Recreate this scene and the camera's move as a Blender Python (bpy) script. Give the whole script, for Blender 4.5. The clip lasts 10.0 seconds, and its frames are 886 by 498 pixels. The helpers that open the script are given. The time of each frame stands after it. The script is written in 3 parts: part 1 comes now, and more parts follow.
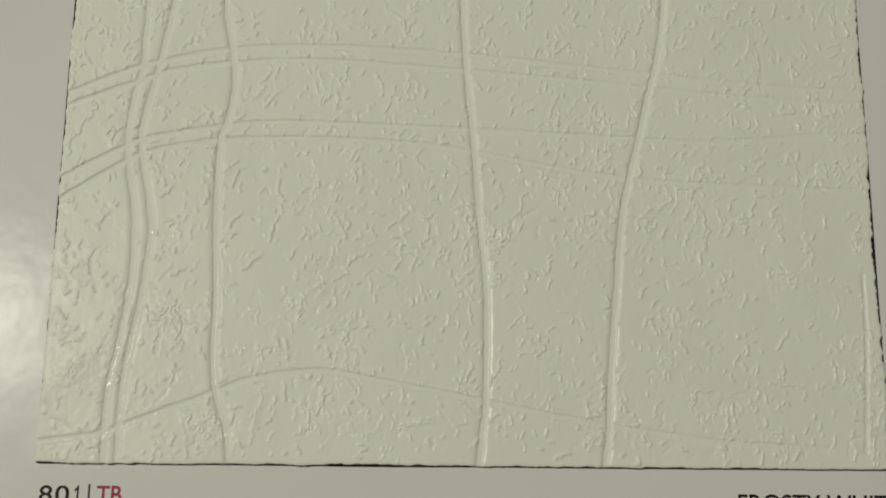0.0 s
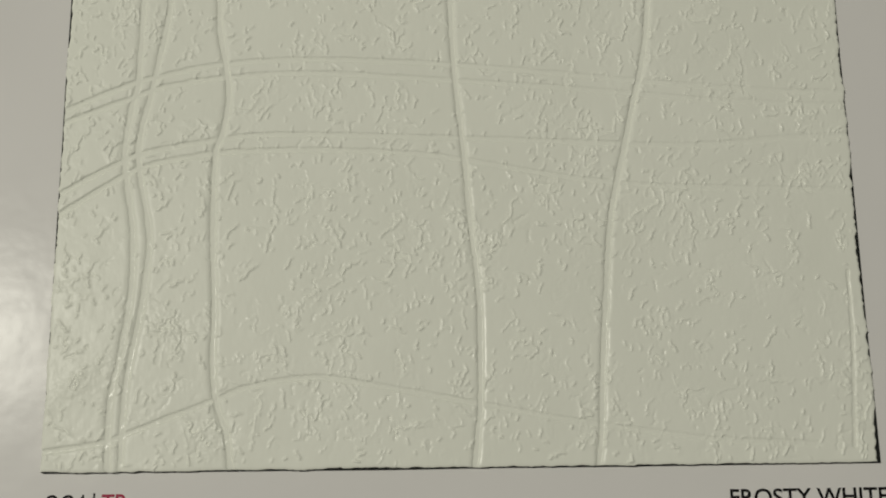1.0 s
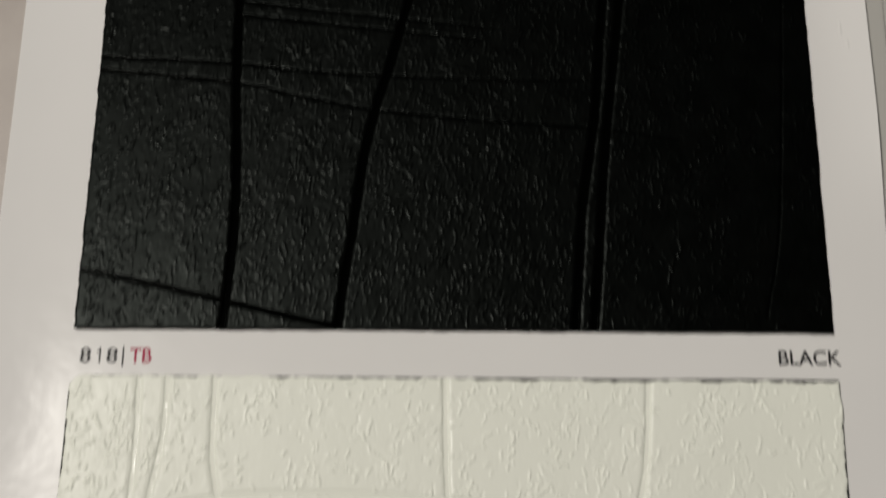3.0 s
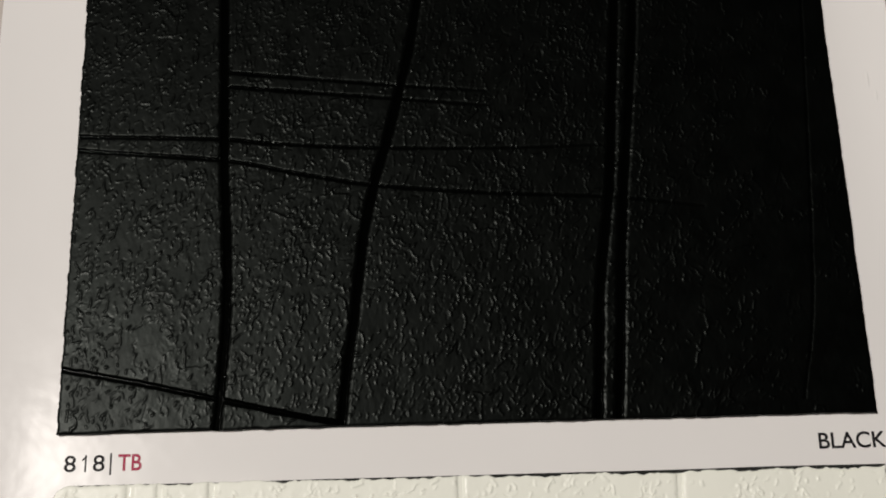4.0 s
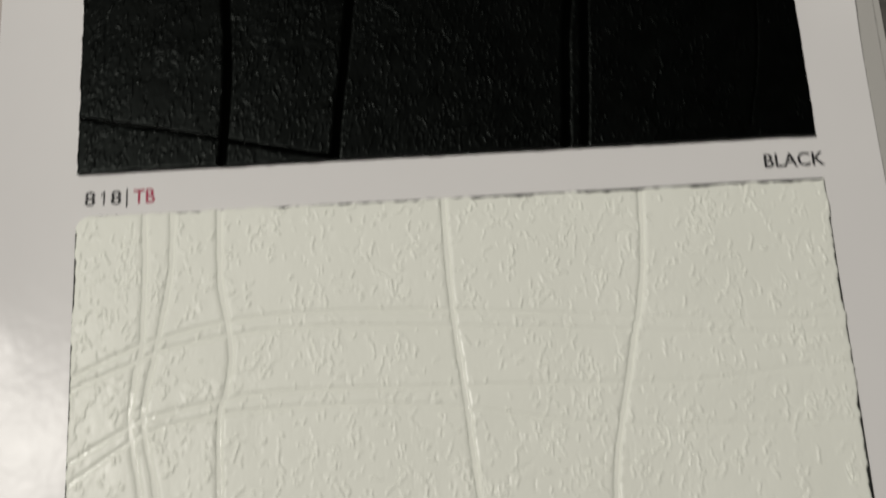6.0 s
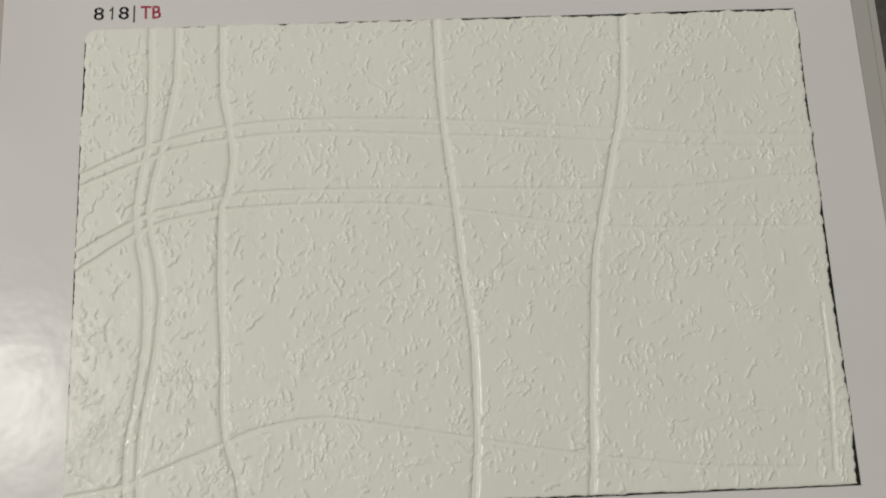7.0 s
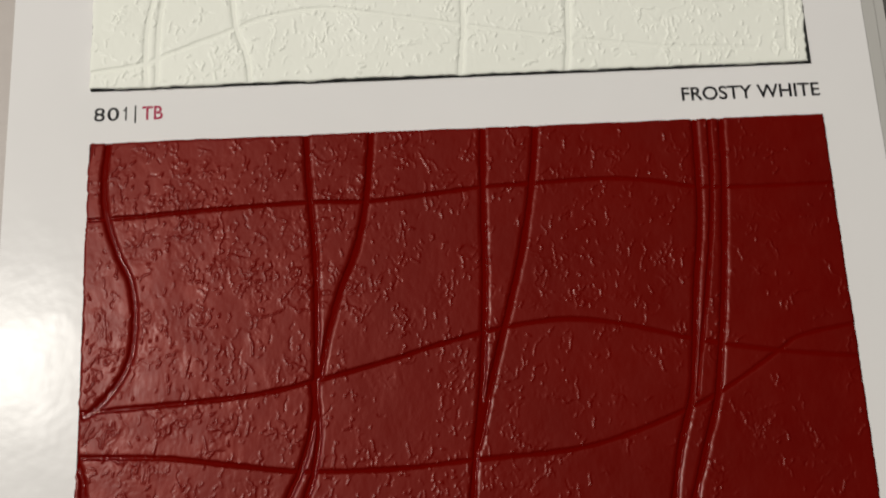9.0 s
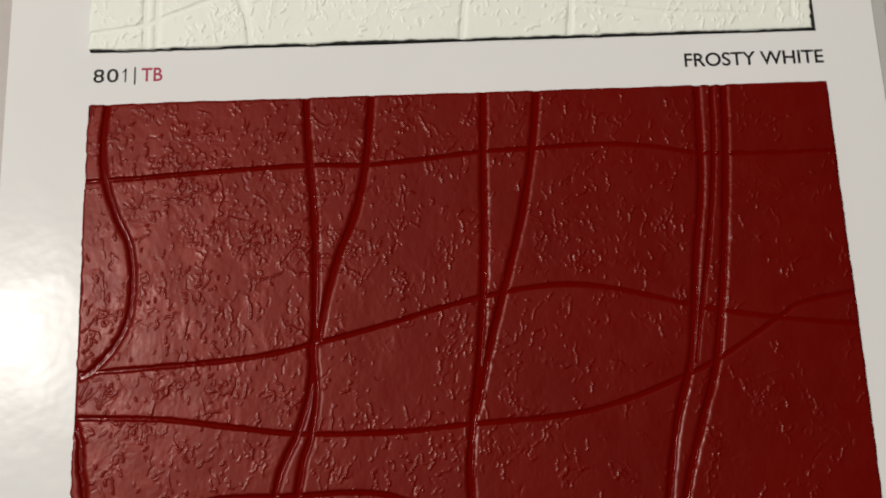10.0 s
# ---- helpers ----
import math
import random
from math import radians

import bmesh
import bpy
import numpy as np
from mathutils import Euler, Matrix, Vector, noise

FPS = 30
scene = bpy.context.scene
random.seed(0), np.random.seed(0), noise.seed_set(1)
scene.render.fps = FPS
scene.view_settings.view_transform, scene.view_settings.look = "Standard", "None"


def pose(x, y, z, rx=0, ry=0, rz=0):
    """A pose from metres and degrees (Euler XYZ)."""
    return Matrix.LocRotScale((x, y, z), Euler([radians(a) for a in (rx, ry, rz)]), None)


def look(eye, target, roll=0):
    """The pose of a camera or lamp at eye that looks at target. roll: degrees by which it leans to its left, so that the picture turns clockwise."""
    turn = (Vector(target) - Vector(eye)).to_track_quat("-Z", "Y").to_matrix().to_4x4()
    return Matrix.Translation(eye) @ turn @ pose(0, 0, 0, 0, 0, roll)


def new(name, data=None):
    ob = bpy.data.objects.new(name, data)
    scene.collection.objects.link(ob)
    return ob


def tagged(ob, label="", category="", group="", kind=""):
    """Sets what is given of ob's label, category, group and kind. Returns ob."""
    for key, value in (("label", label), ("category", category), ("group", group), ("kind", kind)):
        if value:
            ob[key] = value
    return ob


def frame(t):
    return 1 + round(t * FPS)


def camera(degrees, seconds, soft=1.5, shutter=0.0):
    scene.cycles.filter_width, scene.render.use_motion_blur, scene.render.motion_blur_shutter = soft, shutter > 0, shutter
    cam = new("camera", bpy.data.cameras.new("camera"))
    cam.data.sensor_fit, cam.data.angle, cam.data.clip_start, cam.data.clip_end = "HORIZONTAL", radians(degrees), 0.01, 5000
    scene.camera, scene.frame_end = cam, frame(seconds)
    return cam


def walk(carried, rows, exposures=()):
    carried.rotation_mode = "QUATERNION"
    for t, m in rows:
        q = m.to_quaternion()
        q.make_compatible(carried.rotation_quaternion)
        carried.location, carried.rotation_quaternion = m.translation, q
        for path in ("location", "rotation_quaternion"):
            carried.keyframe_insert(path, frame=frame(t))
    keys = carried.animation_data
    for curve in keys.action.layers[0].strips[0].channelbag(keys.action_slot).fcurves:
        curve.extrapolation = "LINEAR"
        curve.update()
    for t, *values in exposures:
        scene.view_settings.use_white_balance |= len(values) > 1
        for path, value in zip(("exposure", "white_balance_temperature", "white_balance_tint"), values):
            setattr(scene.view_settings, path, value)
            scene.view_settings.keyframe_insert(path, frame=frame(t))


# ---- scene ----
cam = camera(42.0, 10.0, soft=1.9, shutter=0.4)
PATH = [
    (0, (-0.0153, -0.0094, 0.2456), (-0.0079, 0.0351, 0.0507), 10.1),
    (0.5, (-0.0141, -0.0075, 0.2469), (-0.0071, 0.0374, 0.0522), 8.7),
    (1, (-0.014, -0.0103, 0.2508), (-0.0065, 0.035, 0.0562), 8.8),
    (1.5, (-0.0136, -0.0076, 0.2491), (-0.0065, 0.0375, 0.0544), 8.1),
    (2, (-0.0099, 0.0052, 0.2487), (-0.0056, 0.0533, 0.0546), 4.5),
    (2.2, (-0.0063, 0.0141, 0.2516), (-0.0046, 0.0608, 0.0571), 1.5),
    (2.5, (-0.0043, 0.0352, 0.2597), (-0.0039, 0.0843, 0.0658), 0.7),
    (2.8, (-0.0025, 0.0562, 0.2685), (-0.0026, 0.1097, 0.0758), 0.2),
    (3, (-0.0022, 0.0729, 0.2673), (-0.0026, 0.1291, 0.0753), 0.0),
    (3.2, (0.0001, 0.0857, 0.2633), (-0.0017, 0.143, 0.0717), -2.6),
    (4.3, (-0.0074, 0.0941, 0.252), (-0.0053, 0.1531, 0.0609), 0.4),
    (4.5, (-0.0088, 0.0935, 0.2527), (-0.0054, 0.1531, 0.0618), 1.6),
    (5, (-0.0097, 0.0892, 0.2528), (-0.0055, 0.1509, 0.0626), 2.1),
    (5.5, (-0.0065, 0.0654, 0.2606), (-0.0034, 0.1309, 0.0717), 0.2),
    (5.8, (-0.0057, 0.0458, 0.2599), (-0.0033, 0.1045, 0.0688), -0.2),
    (6, (-0.0059, 0.0287, 0.2619), (-0.0035, 0.086, 0.0703), -0.8),
    (6.2, (-0.0057, 0.0123, 0.2656), (-0.0034, 0.0686, 0.0737), -0.4),
    (7.3, (-0.0112, -0.0235, 0.265), (-0.005, 0.0308, 0.0726), 4.2),
    (7.5, (-0.0111, -0.0327, 0.2617), (-0.0053, 0.0219, 0.0694), 3.7),
    (7.8, (-0.0111, -0.0568, 0.2661), (-0.006, -0.0016, 0.0739), 2.8),
    (8, (-0.0102, -0.0731, 0.2673), (-0.0055, -0.0159, 0.0757), 2.0),
    (8.5, (-0.0097, -0.1032, 0.2627), (-0.0057, -0.046, 0.0711), 1.5),
    (9, (-0.01, -0.1216, 0.2643), (-0.006, -0.066, 0.0722), 1.5),
    (9.5, (-0.0079, -0.1272, 0.2661), (-0.0052, -0.0732, 0.0735), 0.5),
    (10, (-0.0091, -0.1251, 0.2623), (-0.0059, -0.0727, 0.0693), 1.4),
]
EXPOSURES = [
    (0.0, -1.02, 6920, 0), (0.5, -1.03, 6780, 3), (1.0, -1.01, 6750, 5), (2.0, -0.93, 6500, 8), (2.5, -0.97, 6500, 8), (3.0, -0.65, 6600, 11), (4.5, -0.40, 6650, 14),
    (5.0, -0.40, 6700, 14), (5.5, -0.46, 6620, 14), (6.0, -0.72, 6500, 11), (7.3, -0.84, 6500, 9), (7.5, -0.82, 6500, 8), (8.0, -0.79, 6500, 9), (8.5, -0.60, 6530, 10), (9.0, -0.36, 6550, 11), (10.0, -0.32, 6550, 11),
]
walk(cam, [(t, look(eye, target, roll)) for t, eye, target, roll in PATH], EXPOSURES)

# ---- light: one ceiling lamp up to the left of the book, bounced about a plain room ----
world = bpy.data.worlds.new("room_air")
scene.world = world
world.use_nodes = True
world.node_tree.nodes["Background"].inputs["Color"].default_value = (0.9, 0.95, 1.0, 1)
world.node_tree.nodes["Background"].inputs["Strength"].default_value = 0.004

LAMP = Vector((-0.90, 0.38, 2.20))
lamp_data = bpy.data.lights.new("ceiling_lamp_light", "AREA")
lamp_data.shape, lamp_data.size, lamp_data.energy = "DISK", 0.24, 74.0
lamp_data.color = (1.0, 0.965, 0.895)
lamp_light = new("ceiling_lamp_light", lamp_data)
lamp_light.matrix_world = look(LAMP, (LAMP.x, LAMP.y, 0), 0)

MM = 0.001
PAGE_Z = -1.6 * MM       # the page's upper side; the faces of the samples lie at 0
TABLE_Z = -16.0 * MM


# ---- materials ----
def material(name):
    m = bpy.data.materials.new(name)
    m.use_nodes = True
    return m, m.node_tree.nodes, m.node_tree.links, m.node_tree.nodes["Principled BSDF"]


def coords(nodes, links, scale=(1, 1, 1)):
    tc = nodes.new("ShaderNodeTexCoord")
    mp = nodes.new("ShaderNodeMapping")
    mp.inputs["Scale"].default_value = scale
    links.new(tc.outputs["Object"], mp.inputs["Vector"])
    return mp.outputs["Vector"]


def noise_tex(nodes, links, vec, scale, detail=3.0, rough=0.55):
    n = nodes.new("ShaderNodeTexNoise")
    n.inputs["Scale"].default_value, n.inputs["Detail"].default_value, n.inputs["Roughness"].default_value = scale, detail, rough
    links.new(vec, n.inputs["Vector"])
    return n.outputs["Fac"]


def ramp(nodes, links, fac, stops):
    r = nodes.new("ShaderNodeValToRGB")
    while len(r.color_ramp.elements) < len(stops):
        r.color_ramp.elements.new(0.5)
    for e, (p, c) in zip(r.color_ramp.elements, stops):
        e.position, e.color = p, (*c, 1) if len(c) == 3 else c
    links.new(fac, r.inputs["Fac"])
    return r.outputs["Color"]


def bump(nodes, links, height, strength, distance, normal=None, share=None):
    """A bump of that strength; share: a value from 0 to 1 that weakens it from place to place."""
    b = nodes.new("ShaderNodeBump")
    b.inputs["Strength"].default_value, b.inputs["Distance"].default_value = strength, distance
    links.new(height, b.inputs["Height"])
    if share:
        links.new(map_range(nodes, links, share, 0.0, strength), b.inputs["Strength"])
    if normal:
        links.new(normal, b.inputs["Normal"])
    return b.outputs["Normal"]


def map_range(nodes, links, fac, a, b, lo=0.0, hi=1.0):
    r = nodes.new("ShaderNodeMapRange")
    for key, v in zip(("From Min", "From Max", "To Min", "To Max"), (lo, hi, a, b)):
        r.inputs[key].default_value = v
    links.new(fac, r.inputs["Value"])
    return r.outputs["Result"]


def paper(name, tint, gloss=0.2, wave=0.6, dents=()):
    """Coated card: nearly white, glossy, slightly wavy; dents: place, half sizes and height of small dents, in mm."""
    m, n, l, p = material(name)
    vec = coords(n, l)
    broad = noise_tex(n, l, vec, 22, 3)
    fine = noise_tex(n, l, vec, 900, 3)
    l.new(ramp(n, l, broad, [(0.3, [c * 0.975 for c in tint]), (0.7, tint)]), p.inputs["Base Color"])
    l.new(map_range(n, l, noise_tex(n, l, vec, 60, 4), gloss - 0.03, gloss + 0.05), p.inputs["Roughness"])
    p.inputs["Specular IOR Level"].default_value = 0.046
    first = bump(n, l, noise_tex(n, l, vec, 110, 2), wave, 0.00022)
    for cx, cy, rx, ry, tall in dents:
        mp = n.new("ShaderNodeMapping")
        mp.vector_type = "TEXTURE"
        mp.inputs["Location"].default_value = (cx * MM, cy * MM, 0)
        mp.inputs["Scale"].default_value = (rx * MM, ry * MM, 1)
        tc = n.new("ShaderNodeTexCoord")
        l.new(tc.outputs["Object"], mp.inputs["Vector"])
        away = n.new("ShaderNodeVectorMath")
        away.operation = "LENGTH"
        l.new(mp.outputs["Vector"], away.inputs[0])
        mr = n.new("ShaderNodeMapRange")
        mr.interpolation_type = "SMOOTHERSTEP"
        mr.inputs["To Min"].default_value, mr.inputs["To Max"].default_value = 1.0, 0.0
        l.new(away.outputs["Value"], mr.inputs["Value"])
        first = bump(n, l, mr.outputs["Result"], 1.0, tall * MM, first)
    l.new(bump(n, l, fine, 0.12, 0.00004, first), p.inputs["Normal"])
    return m


def embossed(name, light, dark, tint, satin, lacquer, grain=0.2):
    """Lacquered embossed foil: a broad satin gloss in the pigment's own tint under a thin clear coat, thickest on crinkles and pressed lines, which are burnished smooth."""
    m, n, l, p = material(name)
    vec = coords(n, l)
    broad = noise_tex(n, l, vec, 35, 4)
    l.new(ramp(n, l, broad, [(0.3, dark), (0.7, light)]), p.inputs["Base Color"])
    at = n.new("ShaderNodeAttribute")
    at.attribute_name = "pressed"
    patch = noise_tex(n, l, vec, 160, 4)

    def burnished(value, low):
        mix = n.new("ShaderNodeMix")
        l.new(at.outputs["Fac"], mix.inputs["Factor"])
        l.new(value, mix.inputs["A"])
        mix.inputs["B"].default_value = low
        return mix.outputs["Result"]

    l.new(burnished(map_range(n, l, patch, satin[1] - 0.05, satin[1] + 0.05, 0.3, 0.7), 0.12), p.inputs["Roughness"])
    l.new(map_range(n, l, at.outputs["Fac"], satin[0], satin[0] * 0.1), p.inputs["Specular IOR Level"])
    p.inputs["Specular Tint"].default_value = (*tint, 1)
    rubbed = n.new("ShaderNodeAttribute")
    rubbed.attribute_name = "polished"
    l.new(map_range(n, l, rubbed.outputs["Fac"], lacquer[0] * 0.35, lacquer[0]), p.inputs["Coat Weight"])
    l.new(burnished(map_range(n, l, patch, lacquer[1] - 0.04, lacquer[1] + 0.04, 0.3, 0.7), 0.13), p.inputs["Coat Roughness"])
    stretched = coords(n, l, (1.0, 0.45, 1.0))
    worn = map_range(n, l, rubbed.outputs["Fac"], 1.0, 0.15)
    first = bump(n, l, noise_tex(n, l, stretched, 1100, 4, 0.6), grain, 0.00010, None, worn)
    relief_normal = bump(n, l, noise_tex(n, l, vec, 4200, 2), grain * 0.5, 0.00003, first, worn)
    l.new(relief_normal, p.inputs["Normal"])
    l.new(relief_normal, p.inputs["Coat Normal"])
    return m


def plain(name, light, dark, scale, rough, grain=0.2, depth=0.0002, spec=0.5):
    m, n, l, p = material(name)
    vec = coords(n, l)
    l.new(ramp(n, l, noise_tex(n, l, vec, scale, 5), [(0.3, dark), (0.7, light)]), p.inputs["Base Color"])
    l.new(map_range(n, l, noise_tex(n, l, vec, scale * 3, 3), rough - 0.06, rough + 0.06), p.inputs["Roughness"])
    l.new(bump(n, l, noise_tex(n, l, vec, scale * 12, 4), grain, depth), p.inputs["Normal"])
    p.inputs["Specular IOR Level"].default_value = spec
    return m


PAGE = paper("coated_white_card", (0.715, 0.705, 0.695), 0.18, 0.4, ((98.6, 211.0, 0.5, 3.2, 0.14), (100.0, 206.5, 0.5, 2.2, 0.12)))
# leaves of near page white; the shade they lie in darkens this grey
LEAF = paper("uncoated_shade_greyed_leaf", (0.43, 0.422, 0.398), 0.55, 0.2)
BLACK_FACE = embossed("black_embossed_foil", (0.0006, 0.0007, 0.0006), (0.0004, 0.0005, 0.0004), (0.87, 1.0, 0.93), (0.060, 0.37), (0.040, 0.24))
WHITE_FACE = embossed("frosty_white_embossed_foil", (0.80, 0.815, 0.74), (0.77, 0.785, 0.71), (1.0, 1.0, 1.0), (0.08, 0.45), (0.19, 0.24))
RED_FACE = embossed("dark_red_embossed_foil", (0.118, 0.0014, 0.0003), (0.102, 0.0010, 0.0002), (1.0, 0.32, 0.26), (0.26, 0.44), (0.125, 0.24))
DARK_CORE = plain("black_fibre_core", (0.022, 0.024, 0.022), (0.010, 0.011, 0.010), 700, 0.8, spec=0.15)
RED_CORE = plain("dark_red_fibre_core", (0.075, 0.010, 0.009), (0.05, 0.006, 0.006), 700, 0.8, spec=0.15)
BLACK_INK = plain("black_ink", (0.010, 0.009, 0.010), (0.007, 0.007, 0.0075), 900, 0.5, spec=0.12)
RED_INK = plain("crimson_ink", (0.36, 0.030, 0.075), (0.33, 0.026, 0.065), 900, 0.5, spec=0.15)
TABLE = plain("beige_grey_laminate", (0.40, 0.36, 0.33), (0.35, 0.31, 0.285), 60, 0.5)
COVER = plain("dark_grey_cover_cloth", (0.085, 0.080, 0.072), (0.055, 0.052, 0.048), 500, 0.75)
WALL = plain("dark_grey_wall_paint", (0.07, 0.07, 0.068), (0.06, 0.06, 0.058), 4, 0.85, 0.15, 0.0005)
FLOOR = plain("dark_floor_tile", (0.12, 0.115, 0.11), (0.10, 0.095, 0.09), 9, 0.5)
LAMP_BODY = plain("white_lamp_enamel", (0.78, 0.78, 0.76), (0.74, 0.74, 0.72), 20, 0.4)


# ---- building helpers ----
def mesh_object(name, verts, faces, mat, parent=None, smooth=False):
    me = bpy.data.meshes.new(name)
    me.from_pydata([tuple(v) for v in verts], [], faces)
    me.materials.append(mat)
    if smooth:
        me.polygons.foreach_set("use_smooth", [True] * len(me.polygons))
    me.update()
    ob = new(name, me)
    ob.parent = parent
    return ob


def part(name, bm, mat, parent=None, label=""):
    me = bpy.data.meshes.new(name)
    bm.to_mesh(me)
    bm.free()
    me.materials.append(mat)
    ob = new(name, me)
    ob.parent = parent
    return tagged(ob, label)


def box(x0, x1, y0, y1, z0, z1, bevel=0.0):
    bm = bmesh.new()
    bmesh.ops.create_cube(bm, size=1, matrix=Matrix.Translation(((x0 + x1) / 2, (y0 + y1) / 2, (z0 + z1) / 2)) @ Matrix.Diagonal((x1 - x0, y1 - y0, z1 - z0, 1)))
    if bevel:
        bmesh.ops.bevel(bm, geom=bm.edges[:], offset=bevel, segments=2, affect="EDGES", profile=0.5)
    return bm


def slab(outline, z0, z1):
    """A flat body with the given outline."""
    bm = bmesh.new()
    low = [bm.verts.new((x, y, z0)) for x, y in outline]
    high = [bm.verts.new((x, y, z1)) for x, y in outline]
    bm.faces.new(high)
    bm.faces.new(low[::-1])
    k = len(outline)
    for i in range(k):
        bm.faces.new((low[i], low[(i + 1) % k], high[(i + 1) % k], high[i]))
    return bm


def value_noise(rng, shape, cell_y, cell_x):
    """Smooth random field from -1 to 1 with cells of that many grid steps."""
    gy, gx = int(shape[0] / cell_y) + 3, int(shape[1] / cell_x) + 3
    g = rng.uniform(-1, 1, (gy, gx))
    v, u = np.arange(shape[0]) / cell_y, np.arange(shape[1]) / cell_x
    j, i = v.astype(int), u.astype(int)
    fv, fu = v - j, u - i
    fv, fu = (fv * fv * (3 - 2 * fv))[:, None], (fu * fu * (3 - 2 * fu))[None, :]
    a, b = g[np.ix_(j, i)], g[np.ix_(j, i + 1)]
    c, d = g[np.ix_(j + 1, i)], g[np.ix_(j + 1, i + 1)]
    return (a * (1 - fu) + b * fu) * (1 - fv) + (c * (1 - fu) + d * fu) * fv


def wobble(rng, count, cell):
    return value_noise(rng, (1, count), 1, cell)[0]


def glide(points, step):
    """Points at even steps along a smooth curve through the given ones."""
    p = [np.array(q, float) for q in points]
    p = [2 * p[0] - p[1], *p, 2 * p[-1] - p[-2]]
    out = []
    for a, b, c, d in zip(p, p[1:], p[2:], p[3:]):
        k = max(2, int(np.linalg.norm(c - b) / step))
        for t in np.arange(k) / k:
            m1, m2 = (c - a) / 2, (d - b) / 2
            t2, t3 = t * t, t * t * t
            out.append((2 * t3 - 3 * t2 + 1) * b + (t3 - 2 * t2 + t) * m1 + (3 * t2 - 2 * t3) * c + (t3 - t2) * m2)
    return out


def groove(store, width, depth, end_depth, *points):
    """A pressed line: its width, its depth at the start and the end, and its course, in mm."""
    store.append((width, depth, end_depth, points))


# ---- the pressed lines of the three samples, in mm ----
BLACK_GROOVES = []
groove(BLACK_GROOVES, 1.85, 0.5, 0.5, (-56.3, 252), (-56.1, 237.6), (-55.6, 217.5), (-55, 193.9), (-53.9, 174.3), (-53.5, 156.8), (-54.3, 140), (-55.1, 130.2))
groove(BLACK_GROOVES, 1.85, 0.5, 0.5, (-7.3, 252), (-8.8, 236.3), (-11.1, 222.3), (-13.8, 210.3), (-17.1, 197.1), (-19.6, 188.6), (-22.4, 174.7), (-24.6, 155.9), (-26.4, 143), (-27.7, 130.2))
groove(BLACK_GROOVES, 1.85, 0.5, 0.5, (40.3, 252), (39.4, 234.9), (36.9, 207.3), (34.9, 185.5), (31.3, 162.1), (30.1, 146.3), (28.7, 130.2))
groove(BLACK_GROOVES, 1.85, 0.5, 0.5, (45, 252), (43.2, 227), (40, 199.8), (37.9, 182.6), (36.2, 164.7), (34.9, 148.7), (33.2, 130.2))
groove(BLACK_GROOVES, 0.9, 0.09, 0.09, (85.7, 252), (84.4, 225.8), (79.2, 160.6), (74.3, 134.6))
groove(BLACK_GROOVES, 1.0, 0.3, 0.05, (-55, 217), (-15.5, 212.6), (7.6, 210.4))
groove(BLACK_GROOVES, 1.0, 0.3, 0.05, (-54.2, 213.2), (-27.7, 210.4), (7.5, 206.7))
groove(BLACK_GROOVES, 1.0, 0.3, 0.05, (-92, 201.5), (-57.2, 199.8), (-43.8, 198.3), (-19.8, 196.6), (12.3, 195.7), (33.9, 195.9))
groove(BLACK_GROOVES, 1.0, 0.3, 0.05, (-92, 198.1), (-55.7, 194.4), (-37.1, 190.5), (-19.9, 187.2), (5.1, 184.7), (35.5, 182.7), (56.5, 179.9))
groove(BLACK_GROOVES, 1.25, 0.42, 0.42, (-92, 146), (-71.9, 141.9), (-54.3, 137.8), (-40.6, 134.6), (-28.2, 131.9))
WHITE_GROOVES = []
groove(WHITE_GROOVES, 1.7, 0.32, 0.32, (-73.6, 120.4), (-73.2, 106.1), (-73.4, 95.2), (-73.6, 87.1), (-75, 80.5), (-75.8, 69.4), (-73.3, 52.6), (-73, 40.2), (-74.4, 26.9), (-76.2, 16.5), (-76.5, 7.5), (-76.2, -1))
groove(WHITE_GROOVES, 1.7, 0.32, 0.32, (-66.8, 120.4), (-67.1, 106.1), (-68.2, 97.9), (-69.7, 89.8), (-70.9, 83.1), (-72.3, 76.5), (-72.7, 68.7), (-69.7, 52.5), (-69.9, 42.8), (-70.9, 33.4), (-73, 20.2), (-73.5, 11.2), (-73.6, -1))
groove(WHITE_GROOVES, 1.7, 0.4, 0.4, (-55.7, 120.4), (-55.5, 101.9), (-53.6, 91), (-53, 83), (-54.2, 75.1), (-55.6, 69.9), (-55.6, 52.1), (-54.8, 34.9), (-54.8, 22.9), (-53.8, 14.6), (-51.4, 7.6), (-50.2, -1))
groove(WHITE_GROOVES, 1.7, 0.4, 0.4, (-2.1, 120.4), (-1.9, 105.8), (-1.3, 90.8), (-0.3, 80), (0.8, 68.2), (1.8, 54.2), (3.1, 41.7), (3.5, 30.7), (3.2, 13.5), (2.5, 6.9), (1.7, -1))
groove(WHITE_GROOVES, 1.7, 0.4, 0.4, (45.4, 120.4), (44.4, 104.3), (42.6, 92.2), (40, 82.4), (37.4, 71.4), (35.3, 63.5), (33.4, 54.2), (32.1, 41.7), (30.3, 21.4), (29.4, 7.7), (28.3, -1))
groove(WHITE_GROOVES, 1.5, 0.34, 0.1, (-92, 79.9), (-75.3, 87.1), (-68.4, 89.1), (-54.5, 92), (-34.1, 93.2), (-4.6, 92.1), (23.6, 89.6), (42.8, 87.8), (68.5, 85.7), (92, 84.9))
groove(WHITE_GROOVES, 1.5, 0.34, 0.1, (-92, 77), (-75.1, 83.7), (-68.3, 86.3), (-54.4, 88.7), (-34.1, 89.8), (-3.4, 88.1), (23.5, 86.2), (42.7, 84.5), (72.1, 82.3), (92, 81.9))
